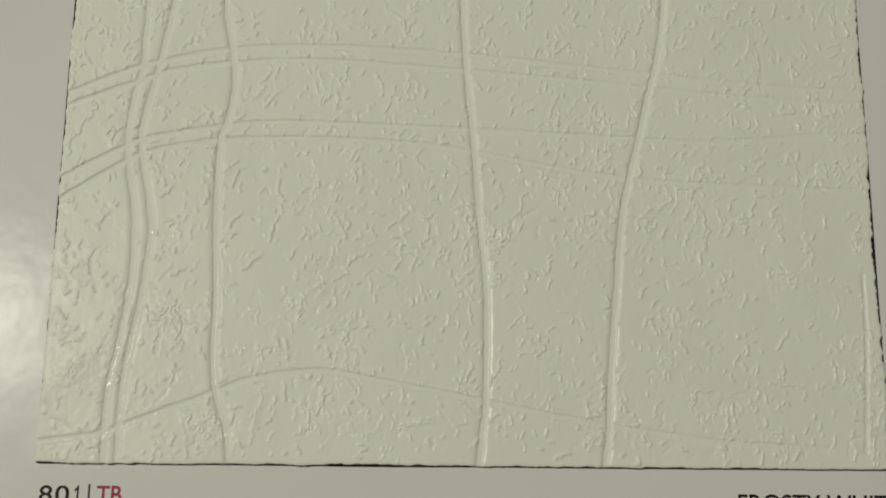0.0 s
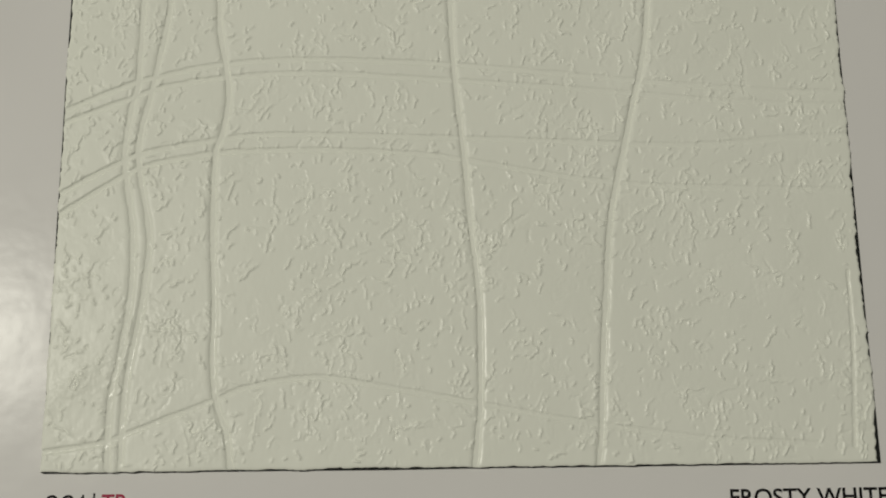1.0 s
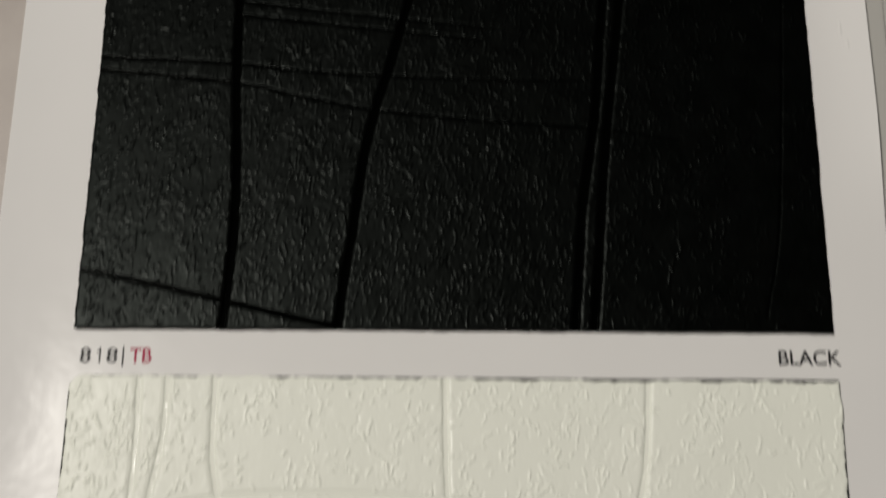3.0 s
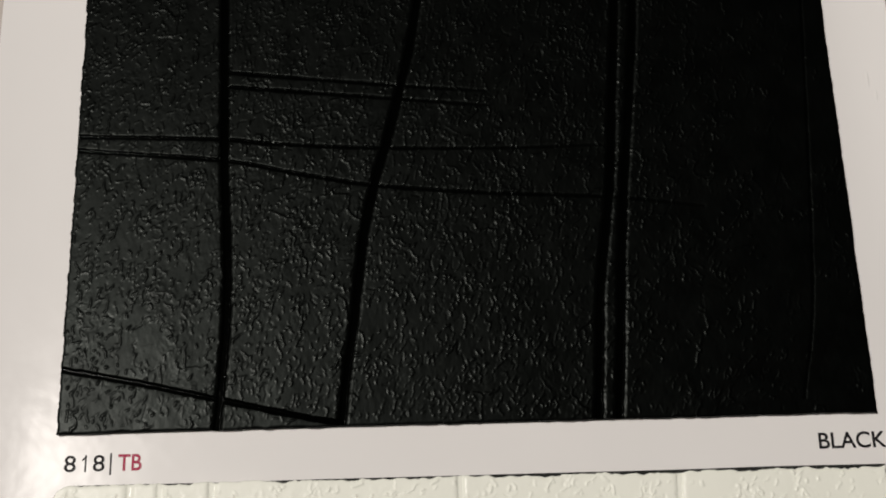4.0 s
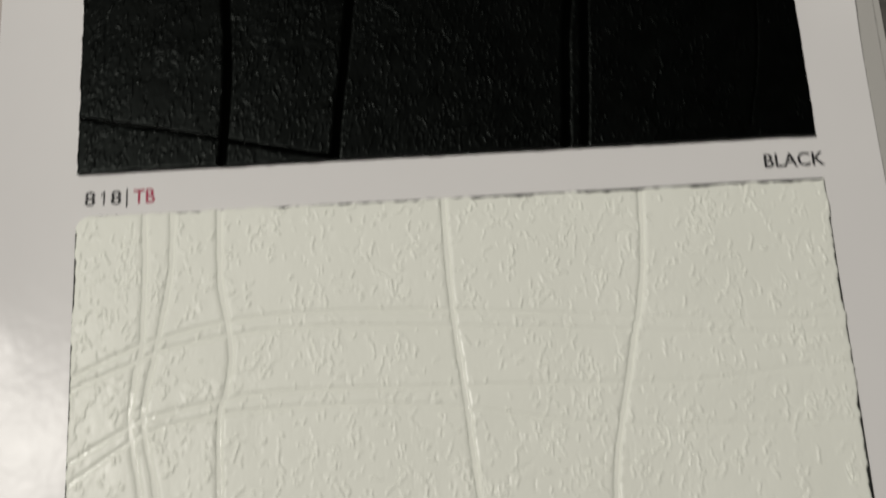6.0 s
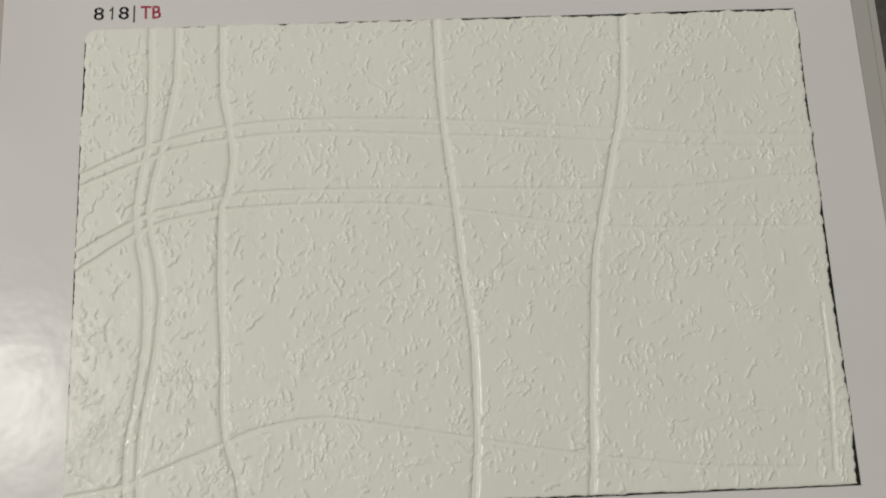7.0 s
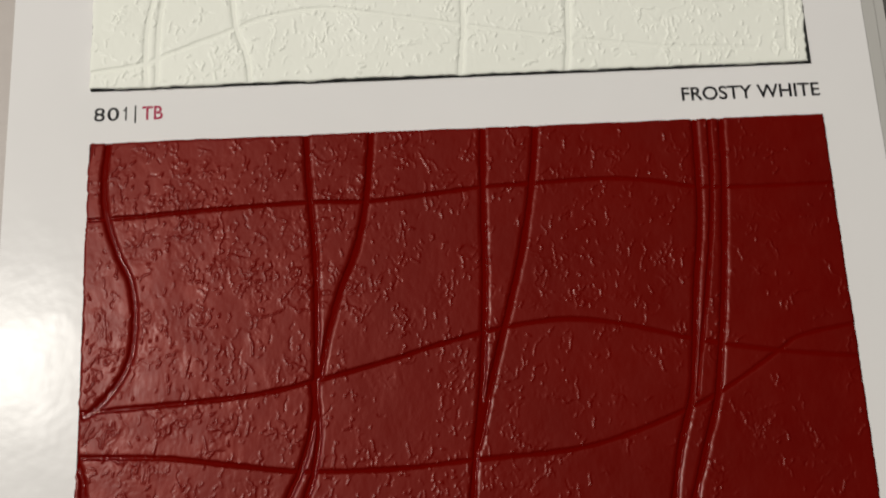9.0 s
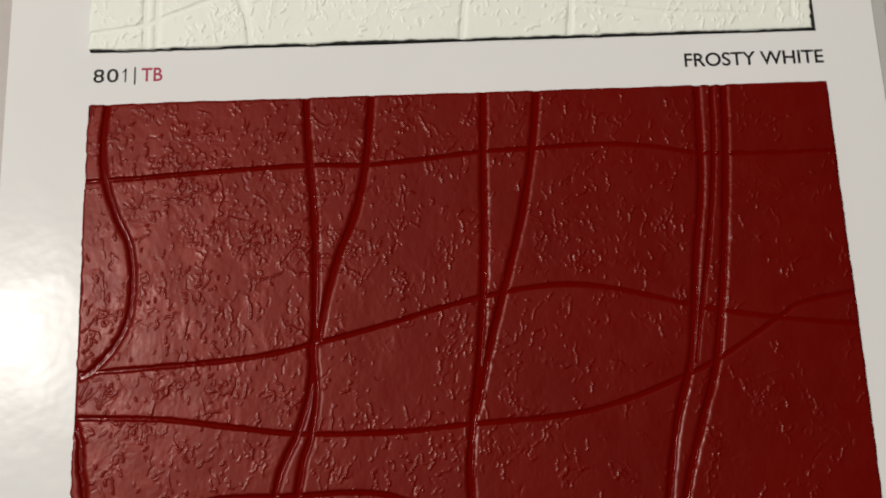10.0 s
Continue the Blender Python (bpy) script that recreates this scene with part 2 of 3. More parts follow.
groove(WHITE_GROOVES, 1.5, 0.34, 0.1, (-92, 59.9), (-76.7, 68.5), (-70, 71), (-55.2, 73.8), (-40.1, 75), (-2.3, 74.1), (16.7, 73.4), (35.7, 72.6), (54.7, 72.3), (74, 73.9), (92, 74.6))
groove(WHITE_GROOVES, 1.5, 0.34, 0.1, (-92, 54.9), (-76.5, 64.9), (-69.9, 67.9), (-55, 70.6), (-36.3, 71.3), (-14.9, 70.7), (0.1, 68.9), (22.7, 64.9), (36.5, 63.2), (54, 62.2), (92, 61.2))
groove(WHITE_GROOVES, 1.5, 0.32, 0.13, (-92, 4), (-77.6, 6.2), (-71.2, 8.5), (-54.2, 14.9), (-46.8, 17.8), (-33.5, 19.7), (-21.2, 18.1), (3.2, 13.5), (21.5, 10), (30.1, 8.7), (52.1, 5.6), (76.8, 4.1))
groove(WHITE_GROOVES, 1.2, 0.2, 0.2, (86.7, 42.3), (86.3, 26.9), (84.5, 3.4))
RED_GROOVES = []
groove(RED_GROOVES, 1.65, 0.48, 0.48, (-85, -13.4), (-85.7, -24.1), (-85, -32.7), (-81.9, -42.7), (-78.6, -49.8), (-77.4, -58.1), (-78, -67.5), (-80.8, -74), (-85.7, -79.7), (-88.8, -81.5))
groove(RED_GROOVES, 1.65, 0.48, 0.48, (-36.9, -13.4), (-36.2, -28.7), (-35.1, -43), (-34.8, -58.2), (-35.2, -74.3), (-36.3, -86), (-39.3, -96.2), (-43.8, -107.2), (-49.7, -135.5))
groove(RED_GROOVES, 1.65, 0.48, 0.48, (-36, -76), (-34.8, -86.1), (-36.1, -96.3), (-38.7, -106.2), (-42.6, -135.5))
groove(RED_GROOVES, 1.65, 0.48, 0.48, (-20.7, -13.4), (-22.4, -30.6), (-25, -43.3), (-29.2, -54.3), (-32, -63.7), (-34.4, -74.3))
groove(RED_GROOVES, 1.65, 0.48, 0.48, (6.6, -13.4), (5.8, -30.1), (5.2, -48.6), (4.2, -65), (2.6, -80.9), (0.7, -93.8), (-0.5, -103.9), (-0.5, -111.6), (-0.5, -135.5))
groove(RED_GROOVES, 1.65, 0.48, 0.48, (19.7, -13.4), (17.7, -29.1), (14.6, -44.7), (11.2, -57.1), (8.8, -65.2), (4.9, -78.4), (1.3, -92.5))
groove(RED_GROOVES, 1.65, 0.48, 0.48, (58.9, -13.4), (58.4, -27.6), (57.5, -40.5), (54.8, -57.3), (52.9, -72.1), (51.1, -82.7), (47.1, -95.5), (43.6, -113.2), (41.3, -135.5))
groove(RED_GROOVES, 1.2, 0.4, 0.4, (62.5, -13.4), (61.6, -29.2), (59.9, -43.5), (57.5, -57.4), (54.4, -72.2), (52.4, -82.7))
groove(RED_GROOVES, 1.65, 0.48, 0.48, (65.6, -13.4), (64.5, -30.7), (62.3, -50.6), (60, -67), (57.1, -82.9), (52.8, -95.7), (47.3, -113.3), (43.8, -135.5))
groove(RED_GROOVES, 1.1, 0.42, 0.16, (-92, -34.3), (-76.2, -33.7), (-56, -32.6), (-35.7, -31.9), (-22.1, -32.3), (-7.2, -31.1), (5.8, -29.8), (18.1, -29.4), (33.9, -28.9), (46.2, -29.8), (58.3, -32), (73.3, -32.5), (92, -32.4))
groove(RED_GROOVES, 1.2, 0.42, 0.16, (-92, -80.6), (-68.3, -79.4), (-49, -78), (-35.4, -75.4), (-19, -71.6), (-5.8, -68), (8.8, -64.8), (23.5, -63.4), (36.6, -65.1), (54.7, -69.8), (72.8, -73.1), (92, -75.3))
groove(RED_GROOVES, 1.2, 0.42, 0.16, (-92, -90.5), (-70.6, -91.5), (-55.2, -93.7), (-38.7, -95.9), (-17, -96.3), (0.3, -95.1), (21.5, -93.9), (34.5, -91.2), (47.9, -86.5), (58.8, -81.6), (72.8, -72.9), (78.5, -69.7), (92, -67.3))
groove(RED_GROOVES, 1.1, 0.42, 0.42, (-78, -125), (-67, -115), (-57.6, -109.8), (-40, -109.6), (-27.4, -109.3), (-17.4, -110.7), (-6, -117), (3, -128))
groove(RED_GROOVES, 1.65, 0.48, 0.48, (-92, -88), (-88.5, -94.4), (-87.6, -101.9), (-86.6, -108.4), (-84.5, -135.5))


STEP = 0.19      # mm between the points of an embossed face


def field(rng, shape, tall, wide):
    """Smooth random field with cells of that size in mm."""
    return value_noise(rng, shape, tall / STEP, wide / STEP)


def relief(x_low, x_high, y0, y1, grooves, seed, wrinkles, boldness, breadth, lean, calm, drift):
    """Height field of an embossed face in mm, how far each point is pressed in and how far it is rubbed smooth; lean: how far the crinkles turn from the sheet's length; calm: how much they thin out to the right; drift: how far they gather in drifts."""
    rng = np.random.default_rng(seed)
    nx, ny = int((x_high - x_low) / STEP) + 1, int((y1 - y0) / STEP) + 1
    size = (ny, nx)
    ragged = 0.10 * field(rng, size, 1.1, 1.1) + 0.12 * field(rng, size, 3.2, 3.2)
    pressed = np.zeros(size)
    sunk = np.zeros(size)
    shoulder = np.zeros(size)
    bright_edge = np.zeros(size)
    reach = 12
    for width, d0, d1, pts in grooves:
        dist = np.full(size, 9.0)
        deep = np.zeros(size)
        way = glide(pts, 0.22)
        for k, (x, y) in enumerate(way):
            i, j = int(round((x - x_low) / STEP)), int(round((y - y0) / STEP))
            i0, i1, j0, j1 = max(i - reach, 0), min(i + reach + 1, nx), max(j - reach, 0), min(j + reach + 1, ny)
            if i0 >= i1 or j0 >= j1:
                continue
            gx = x_low + np.arange(i0, i1) * STEP - x
            gy = y0 + np.arange(j0, j1) * STEP - y
            near = np.sqrt(gx[None, :] ** 2 + gy[:, None] ** 2)
            patch = dist[j0:j1, i0:i1]
            closer = near < patch
            deep[j0:j1, i0:i1][closer] = d0 + (d1 - d0) * k / len(way)
            np.minimum(patch, near, out=patch)
        wall = 0.42
        inside = np.clip((width / 2 - 0.1 - dist - ragged * 0.8) / wall + 0.5, 0, 1)
        inside = inside * inside * (3 - 2 * inside)
        sunk = np.maximum(sunk, inside * deep)
        shoulder = np.maximum(shoulder, (0.32 if width > 1.55 else 0.05) * deep * np.clip(1.1 - (dist + ragged * 0.8 - width / 2) / 0.72, 0, 1) ** 2)
        if width > 1.55:
            # the broad lines have rounded, rubbed edges
            bright_edge = np.maximum(bright_edge, (inside * deep + shoulder) / 0.04)
        pressed = np.maximum(pressed, inside ** 3 * np.clip(deep / 0.22, 0, 1))
    # long broken creases that wander round smooth plateaus
    crinkle = np.zeros(size)
    beside = np.zeros(size)
    step_up = np.zeros(size)
    across = np.clip((np.linspace(x_low, x_high, nx) - 5) / 75, 0, 1)[None, :]
    for cell, tall, thick in ((17.0, 0.16, 0.18), (10.0, 0.14, 0.17)):
        course = field(rng, size, cell * 1.2, cell) + 0.5 * field(rng, size, cell / 2.6, cell / 2.6) + 0.16 * field(rng, size, 1.4, 1.2) + 0.05 * field(rng, size, 0.6, 0.6)
        gy, gx = np.gradient(course, STEP)
        away = course / (np.sqrt(gx * gx + gy * gy) + 0.03)
        runs = np.clip(2.2 * field(rng, size, 4.5, 4.0) + 0.9 * field(rng, size, 15, 15) - 0.3 - 0.6 * calm * across, 0, 1)
        crease = tall * np.exp(-(away / thick) ** 2) * runs * (0.7 + 0.3 * field(rng, size, 0.9, 0.9))
        crinkle = np.maximum(crinkle, crease)
        step_up += 0.22 * tall * np.tanh(away / 0.22) * np.exp(-(away / 1.5) ** 2) * runs
        beside = np.maximum(beside, np.exp(-(away / 1.2) ** 2) * np.clip(runs + 0.25, 0, 1))
    # short curled crinkles in drifts, thickest along the creases
    where = drift * (field(rng, size, 6, 5) + field(rng, size, 17, 15) + 1.2 * beside) - calm * across
    taken = np.zeros(size, bool)
    room = int(0.42 / STEP)
    count = 0
    while count < wrinkles:
        i, j = rng.integers(2, nx - 2), rng.integers(2, ny - 2)
        if taken[j, i] or where[j, i] < rng.uniform(-0.55, 0.75):
            continue
        count += 1
        heading = rng.normal(math.pi / 2 - 0.25, lean)
        length = rng.uniform(3, 7) if rng.uniform() < 0.06 else rng.exponential(1.2) + 0.8
        high = rng.uniform(0.05, 0.15) * (1 if rng.uniform() < 0.85 else -0.6)
        wide = rng.uniform(*breadth)
        trail = []
        x, y, done, bend, turn = float(i), float(j), 0.0, 0.0, heading
        while done < length:
            if done >= bend:
                # the next short straight run of a jagged line
                turn = rng.normal(heading, 0.6)
                bend = done + rng.uniform(0.25, 0.8)
            x += math.cos(turn) * 0.6
            y += math.sin(turn) * 0.6
            done += 0.6 * STEP
            a, b = int(x), int(y)
            if not (4 <= a < nx - 5 and 4 <= b < ny - 5) or taken[b, a]:
                break
            trail.append((a, b))
            gx, gy = np.arange(a - 3, a + 5) - x, np.arange(b - 3, b + 5) - y
            stamp = high * min(1, 2.5 * (1 - done / length) + 0.25) * np.exp(-(gx[None, :] ** 2 + gy[:, None] ** 2) * (STEP / wide) ** 2)
            view = crinkle[b - 3:b + 5, a - 3:a + 5]
            view[:] = np.where(np.abs(stamp) > np.abs(view), stamp, view)
        for a, b in trail:
            taken[max(b - room, 0):b + room + 1, max(a - room, 0):a + room + 1] = True
    slow = 0.05 * field(rng, size, 9.6, 6.2) + 0.012 * field(rng, size, 2.1, 1.4) + 0.006 * field(rng, size, 0.95, 0.6)
    polished = np.clip(np.maximum(np.abs(crinkle) / 0.05, bright_edge) - 0.2, 0, 1) * (1 - 0.9 * pressed)
    height = boldness * (crinkle + step_up) * (1 - 0.85 * pressed) + slow * (1 - 0.5 * pressed) - np.maximum(sunk, shoulder)
    return height, pressed, polished


def colour_swatch(x_low, x_high, y0, y1, grooves, seed, face_mat, core_mat, label, wrinkles, boldness, breadth, lean, calm, drift, rim, clipped=0.0):
    """An embossed sheet glued on a thin core; rim: how far the sheet is torn back from the core on its left, right, lower and upper side, in mm."""
    rng = np.random.default_rng(seed + 50)
    base = tagged(new("colour_swatch"), label, "swatch", "swatches on the page")
    base.location = (0, 0, PAGE_Z)
    height, pressed, polished = relief(x_low, x_high, y0, y1, grooves, seed, wrinkles, boldness, breadth, lean, calm, drift)
    ny, nx = height.shape
    u, v = np.meshgrid(x_low + np.arange(nx) * (x_high - x_low) / (nx - 1), y0 + np.arange(ny) * (y1 - y0) / (ny - 1))
    # torn, slightly uneven borders
    def torn(count, mean, spread, mean_end=None):
        ramped = np.linspace(mean, mean if mean_end is None else mean_end, count)
        grow = 0.55 + 0.45 * np.abs(ramped) / max(abs(ramped).max(), 0.01)
        return np.maximum(-0.12, ramped + grow * spread * (0.35 * wobble(rng, count, 4) + 0.55 * wobble(rng, count, 11) + 0.6 * wobble(rng, count, 37)))

    left, right = torn(ny, *rim[0]), -torn(ny, *rim[1])
    low, high = torn(nx, *rim[2]), -torn(nx, *rim[3])
    x = u + left[:, None] * np.clip(1 - (u - x_low) / 4, 0, 1) + right[:, None] * np.clip(1 - (x_high - u) / 4, 0, 1)
    y = v + low[None, :] * np.clip(1 - (v - y0) / 4, 0, 1) + high[None, :] * np.clip(1 - (y1 - v) / 4, 0, 1)
    if clipped:
        # one upper corner worn round
        ax, ay = np.minimum(u - x_low - clipped, 0), np.maximum(v - y1 + clipped, 0)
        far = np.sqrt(ax * ax + ay * ay)
        pull = np.where((ax < 0) & (ay > 0) & (far > clipped), 1 - clipped / np.maximum(far, 0.001), 0)
        x, y = x - ax * pull, y - ay * pull
    edge = np.minimum(np.minimum(u - x_low, x_high - u), np.minimum(v - y0, y1 - v))
    z = height - 0.16 * np.clip(1 - edge / 0.7, 0, 1) ** 2
    z0 = -PAGE_Z / MM
    top = np.stack([x.ravel(), y.ravel(), z.ravel() + z0], 1)
    ring = np.concatenate([np.arange(nx), np.arange(1, ny) * nx + nx - 1, (ny - 1) * nx + np.arange(nx - 2, -1, -1), np.arange(ny - 2, 0, -1) * nx])
    skirt = top[ring].copy()
    skirt[:, 2] = z0 - 0.95
    verts = np.concatenate([top, skirt]) * MM
    a = (np.arange(ny - 1)[:, None] * nx + np.arange(nx - 1)[None, :]).ravel()
    quads = np.stack([a, a + 1, a + nx + 1, a + nx], 1)
    k = len(ring)
    s = nx * ny + np.arange(k)
    sides = np.stack([ring, s, nx * ny + (np.arange(k) + 1) % k, np.roll(ring, -1)], 1)
    loops = np.concatenate([quads, sides]).astype(np.int32)
    me = bpy.data.meshes.new("embossed_face")
    me.vertices.add(len(verts))
    me.vertices.foreach_set("co", verts.astype(np.float32).ravel())
    me.loops.add(loops.size)
    me.loops.foreach_set("vertex_index", loops.ravel())
    me.polygons.add(len(loops))
    me.polygons.foreach_set("loop_start", np.arange(0, loops.size, 4, dtype=np.int32))
    me.polygons.foreach_set("use_smooth", np.concatenate([np.ones(len(quads), bool), np.zeros(k, bool)]))
    me.update(calc_edges=True)
    at = me.attributes.new("pressed", "FLOAT", "POINT")
    at.data.foreach_set("value", np.concatenate([pressed.ravel(), np.zeros(k)]).astype(np.float32))
    at = me.attributes.new("polished", "FLOAT", "POINT")
    at.data.foreach_set("value", np.concatenate([polished.ravel(), np.zeros(k)]).astype(np.float32))
    me.materials.append(face_mat)
    face = new("embossed_face", me)
    face.parent = base
    # the straight-cut core under it
    n = 90
    sway = [0.09 * wobble(rng, n + 1, 12) for _ in range(4)]
    run = [q / n for q in range(n)]
    outline = [(x_low + (x_high - x_low) * q, y0 + sway[0][i]) for i, q in enumerate(run)] + [(x_high + sway[1][i], y0 + (y1 - y0) * q) for i, q in enumerate(run)]
    outline += [(x_high - (x_high - x_low) * q, y1 + sway[2][i]) for i, q in enumerate(run)] + [(x_low + sway[3][i], y1 - (y1 - y0) * q) for i, q in enumerate(run)]
    if clipped:
        rounded = []
        for px, py in outline:
            ax, ay = min(px - x_low - clipped, 0), max(py - y1 + clipped, 0)
            far = math.hypot(ax, ay)
            pull = 1 - clipped / far if ax < 0 < ay and far > clipped else 0
            rounded.append((px - ax * pull, py - ay * pull))
        outline = rounded
    outline = [(px * MM, py * MM) for px, py in outline]
    part("core", slab(outline, 0.0, (z0 - 0.66) * MM), core_mat, base, "dark ragged fibre core under the sheet")
    return base


def ink(slots, y_base, cap, mat, name, parent, weight=0.016):
    """Printed letters of that cap height, each run of them between two places on the page, in mm."""
    whole = bmesh.new()
    for text, x_left, x_right in slots:
        cu = bpy.data.curves.new(name, "FONT")
        cu.body, cu.size, cu.offset = text, 1.0, weight
        probe = new(name, cu)
        bpy.context.view_layer.update()
        me = bpy.data.meshes.new_from_object(probe.evaluated_get(bpy.context.evaluated_depsgraph_get()))
        bpy.data.objects.remove(probe)
        xs, ys = [v.co.x for v in me.vertices], [v.co.y for v in me.vertices]
        wx, wy = max(xs) - min(xs), max(ys) - min(ys)
        for v in me.vertices:
            v.co = ((x_left + (v.co.x - min(xs)) / wx * (x_right - x_left)) * MM, (y_base + (v.co.y - min(ys)) / wy * cap) * MM, 0.02 * MM)
        whole.from_mesh(me)
        if text == "1":
            # the slanted flag of the figure one
            flag = ((x_left - 0.62, 0.74 * cap), (x_left - 0.52, 0.64 * cap), (x_right, 0.86 * cap), (x_right, cap))
            whole.faces.new([whole.verts.new((fx * MM, (y_base + fy) * MM, 0.02 * MM)) for fx, fy in flag])
        bpy.data.meshes.remove(me)
    return part(name, whole, mat, parent)


# ---- the room ----
RX0, RX1, RY0, RY1, FLOOR_Z, CEIL_Z = -2.0, 1.7, -1.6, 1.9, -0.766, 2.29
tagged(part("floor", box(RX0, RX1, RY0, RY1, FLOOR_Z - 0.1, FLOOR_Z), FLOOR), "plain dark floor under the table", "floor", kind="structure")
tagged(part("ceiling", box(RX0, RX1, RY0, RY1, CEIL_Z, CEIL_Z + 0.1), WALL), "plain dark grey painted ceiling", "ceiling", kind="structure")
for nm, b in (("wall_west", (RX0 - 0.1, RX0, RY0, RY1)), ("wall_east", (RX1, RX1 + 0.1, RY0, RY1)), ("wall_south", (RX0 - 0.1, RX1 + 0.1, RY0 - 0.1, RY0)), ("wall_north", (RX0 - 0.1, RX1 + 0.1, RY1, RY1 + 0.1))):
    tagged(part(nm, box(*b, FLOOR_Z - 0.1, CEIL_Z + 0.1), WALL), "plain dark grey painted wall", "wall", kind="structure")

lamp = tagged(new("ceiling_lamp"), "round white enamel ceiling lamp, switched on", "lamp")
lamp.location = (LAMP.x, LAMP.y, CEIL_Z)
bm = bmesh.new()
bmesh.ops.create_cone(bm, cap_ends=True, segments=40, radius1=0.13, radius2=0.11, depth=0.07, matrix=Matrix.Translation((0, 0, -0.035)))
part("housing", bm, LAMP_BODY, lamp)

table = tagged(new("table"), "beige-grey laminate table under the sample book", "table")
table.location = (0, 0, FLOOR_Z)
part("tabletop", box(-0.75, 0.65, -0.5, 0.6, TABLE_Z - FLOOR_Z - 0.03, TABLE_Z - FLOOR_Z, 0.003), TABLE, table)
for lx in (-0.69, 0.59):
    for ly in (-0.44, 0.54):
        part("leg", box(lx - 0.025, lx + 0.025, ly - 0.025, ly + 0.025, 0, TABLE_Z - FLOOR_Z - 0.03, 0.003), TABLE, table)

# ---- the sample book: a thick top page on a stack of stepped leaves and a dark back cover ----
PAGE_BOTTOM, PAGE_TOP = -152.0, 272.0
book = tagged(new("sample_book"), "open sample book with stepped white card leaves", "book")
book.location = (0, 0, TABLE_Z)


def leaf_outline(x0, x1, x1_top, y0, y1, seed, sway):
    """A leaf whose right side runs from x1 below to x1_top above, slightly bowed."""
    rng = np.random.default_rng(seed)
    n = 60
    a, b = sway * wobble(rng, n + 1, 14), sway * wobble(rng, n + 1, 16)
    ys = [y0 + (y1 - y0) * i / n for i in range(n + 1)]
    pts = [((x1 + (x1_top - x1) * i / n + b[i]) * MM, ys[i] * MM) for i in range(n + 1)]
    return pts + [((x0 + a[i]) * MM, ys[i] * MM) for i in range(n, -1, -1)]


tz = -TABLE_Z
part("back_cover", slab(leaf_outline(-113, 122, 121, PAGE_BOTTOM - 5, PAGE_TOP + 5, 3, 0.2), 0, 0.003), COVER, book, "dark grey cloth back cover")
z = 0.003
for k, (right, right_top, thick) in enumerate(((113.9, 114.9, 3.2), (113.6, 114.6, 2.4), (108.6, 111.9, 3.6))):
    part("leaf", slab(leaf_outline(-110.5 + 0.4 * k, right, right_top, PAGE_BOTTOM - 1, PAGE_TOP + 1, 5 + k, 0.25), z, z + thick * MM), LEAF, book, "thick white card leaf, greyed for the shade beside the page")
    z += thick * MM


def page_sheet(outline_rows, thick):
    """The top page: a sheet that lies flat but for its margins beside the black sample, the left one lifted a little and the right one curled up."""
    nx, ny = 64, len(outline_rows)
    bm = bmesh.new()
    grid = []
    for x0, x1, y in outline_rows:
        row = []
        for i in range(nx):
            q = i / (nx - 1)
            x = x0 + (x1 - x0) * (0.5 - 0.5 * math.cos(math.pi * q))
            along = min(max((y - 80.0) / 30.0, 0), 1)
            lift = 1.1 * (max(-92.5 - x, 0) / 18.0) ** 2 * along * along * (3 - 2 * along)
            upper = min(max((y - 148.0) / 42.0, 0), 1)
            lift += 3.3 * (max(x - 92.0, 0) / 13.5) ** 2 * upper * upper * (3 - 2 * upper)
            row.append(bm.verts.new((x * MM, y * MM, thick + lift * MM)))
        grid.append(row)
    under = [[bm.verts.new((v.co.x, v.co.y, v.co.z - thick)) for v in row] for row in grid]
    for j in range(ny - 1):
        for i in range(nx - 1):
            bm.faces.new((grid[j][i], grid[j][i + 1], grid[j + 1][i + 1], grid[j + 1][i])).smooth = True
            bm.faces.new((under[j][i], under[j + 1][i], under[j + 1][i + 1], under[j][i + 1])).smooth = True
    rim = [(j, 0) for j in range(ny - 1, 0, -1)] + [(0, i) for i in range(nx - 1)] + [(j, nx - 1) for j in range(ny - 1)] + [(ny - 1, i) for i in range(nx - 1, 0, -1)]
    for (a, b), (c, d) in zip(rim, rim[1:] + rim[:1]):
        bm.faces.new((grid[a][b], under[a][b], under[c][d], grid[c][d]))
    return bm


side = leaf_outline(-110.4, 106.5, 104.9, PAGE_BOTTOM, PAGE_TOP, 11, 0.4)
count = len(side) // 2
page_rows = [(side[-1 - k][0] / MM, side[k][0] / MM, side[k][1] / MM) for k in range(count)]
page = part("top_page", page_sheet(page_rows, tz + PAGE_Z - z), PAGE, book, "glossy white card page with printed names")
page.location = (0, 0, z)


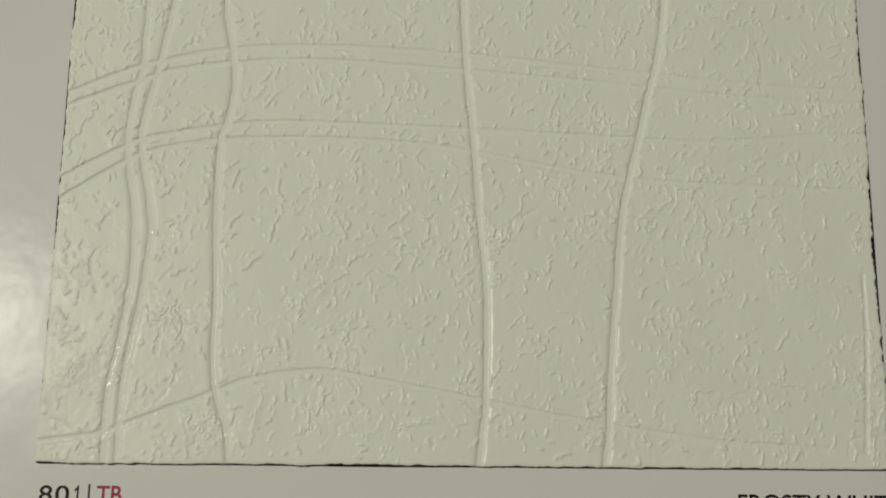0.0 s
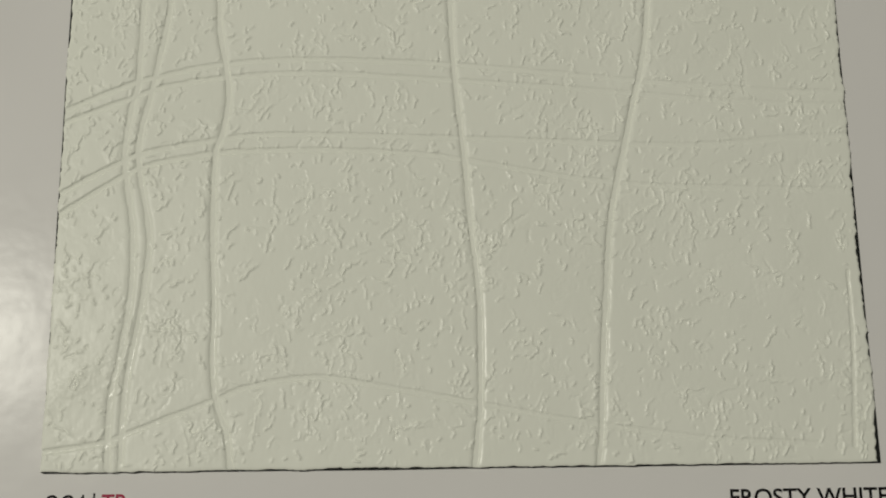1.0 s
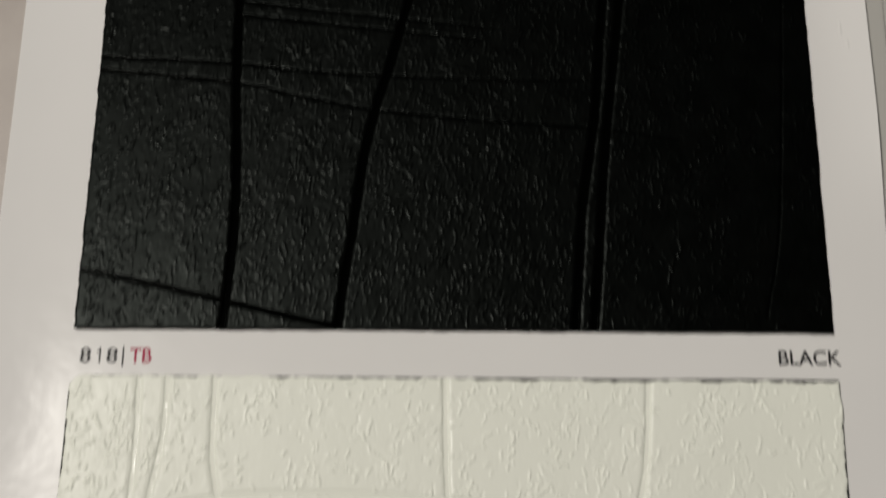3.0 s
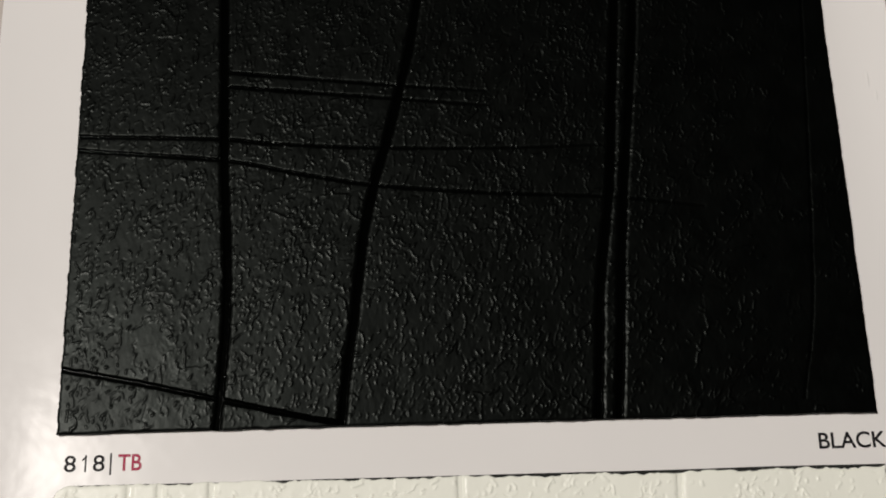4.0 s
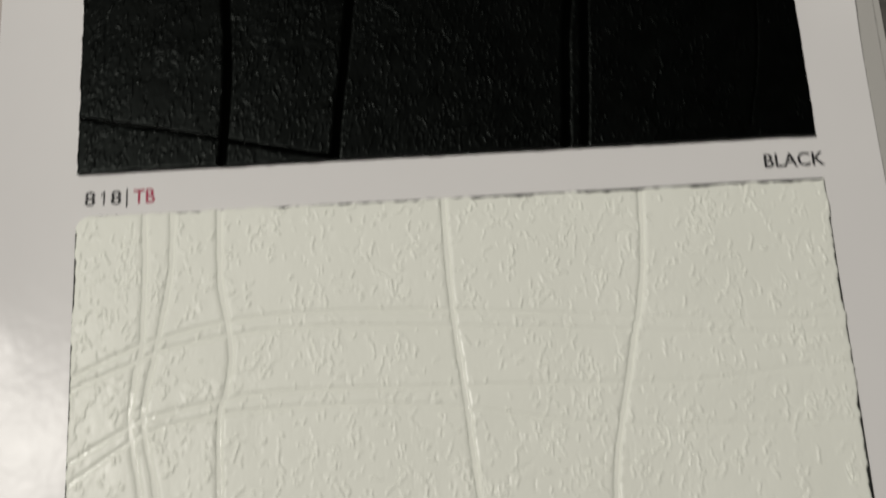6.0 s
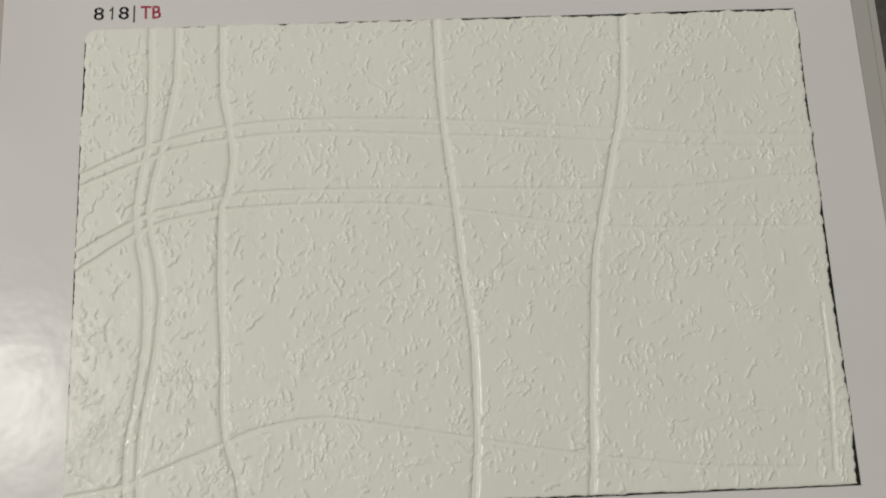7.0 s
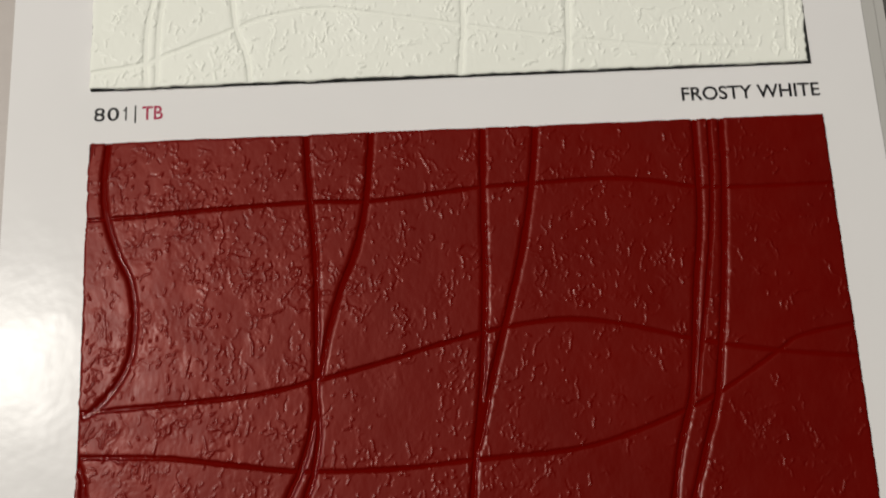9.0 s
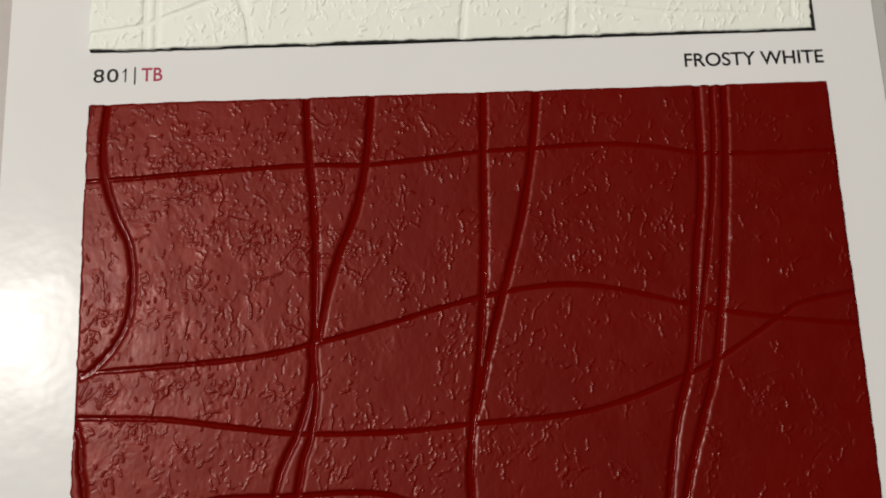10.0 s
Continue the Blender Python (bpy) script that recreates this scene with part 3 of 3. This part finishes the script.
def page_ink(slots, y_base, cap, mat, name, weight=0.016):
    ob = ink(slots, y_base, cap, mat, name, page, weight)
    ob.location = (0, 0, tz + PAGE_Z - z)
    return ob


CODES = (
    ((("8", -88.4, -85.8), ("1", -83.9, -83.5), ("8", -82.1, -79.5)), 123.1, -88.4),
    ((("8", -89.2, -86.5), ("0", -85.9, -83.0), ("1", -81.5, -81.1)), -8.1, -89.2),
)
for digits, base_y, left_x in CODES:
    page_ink(digits, base_y, 3.6, BLACK_INK, "printed_code", 0.010)
    bar = part("printed_bar", box((left_x + 10.0) * MM, (left_x + 10.4) * MM, (base_y - 0.8) * MM, (base_y + 3.9) * MM, 0, 0.02 * MM), BLACK_INK, page)
    bar.location = (0, 0, tz + PAGE_Z - z)
    page_ink([("TB", left_x + 11.8, left_x + 17.0)], base_y, 3.6, RED_INK, "printed_series")
page_ink([("BLACK", 76.7, 91.5)], 123.6, 3.6, BLACK_INK, "printed_name")
page_ink([("FROSTY WHITE", 57.0, 91.7)], -8.9, 3.7, BLACK_INK, "printed_name")

# ---- the three samples ----
BLACK_RIM = ((0.05, 0.36), (0.0, 0.24), (0.02, 0.22), (0.0, 0.2))
WHITE_RIM = ((0.08, 0.42, 0.36), (0.78, 0.66, 0.24), (0.14, 0.22), (0.04, 0.55, 0.80))
RED_RIM = ((0.05, 0.40), (0.0, 0.26), (0.0, 0.2), (0.0, 0.22))
colour_swatch(-90.0, 89.8, 131.2, 251.0, BLACK_GROOVES, 21, BLACK_FACE, DARK_CORE, "black embossed foil swatch with crossing pressed lines", 5000, 0.92, (0.14, 0.22), 0.42, 0.65, 0.25, BLACK_RIM)
colour_swatch(-90.1, 90.2, 0.0, 120.0, WHITE_GROOVES, 22, WHITE_FACE, DARK_CORE, "frosty white embossed foil swatch with dark ragged edges", 2200, 2.05, (0.18, 0.31), 0.5, 0.0, 0.45, WHITE_RIM, 3.4)
colour_swatch(-89.7, 91.1, -134.5, -14.4, RED_GROOVES, 23, RED_FACE, RED_CORE, "dark red embossed foil swatch with crossing pressed lines", 2200, 1.3, (0.14, 0.23), 0.5, 0.6, 0.45, RED_RIM)
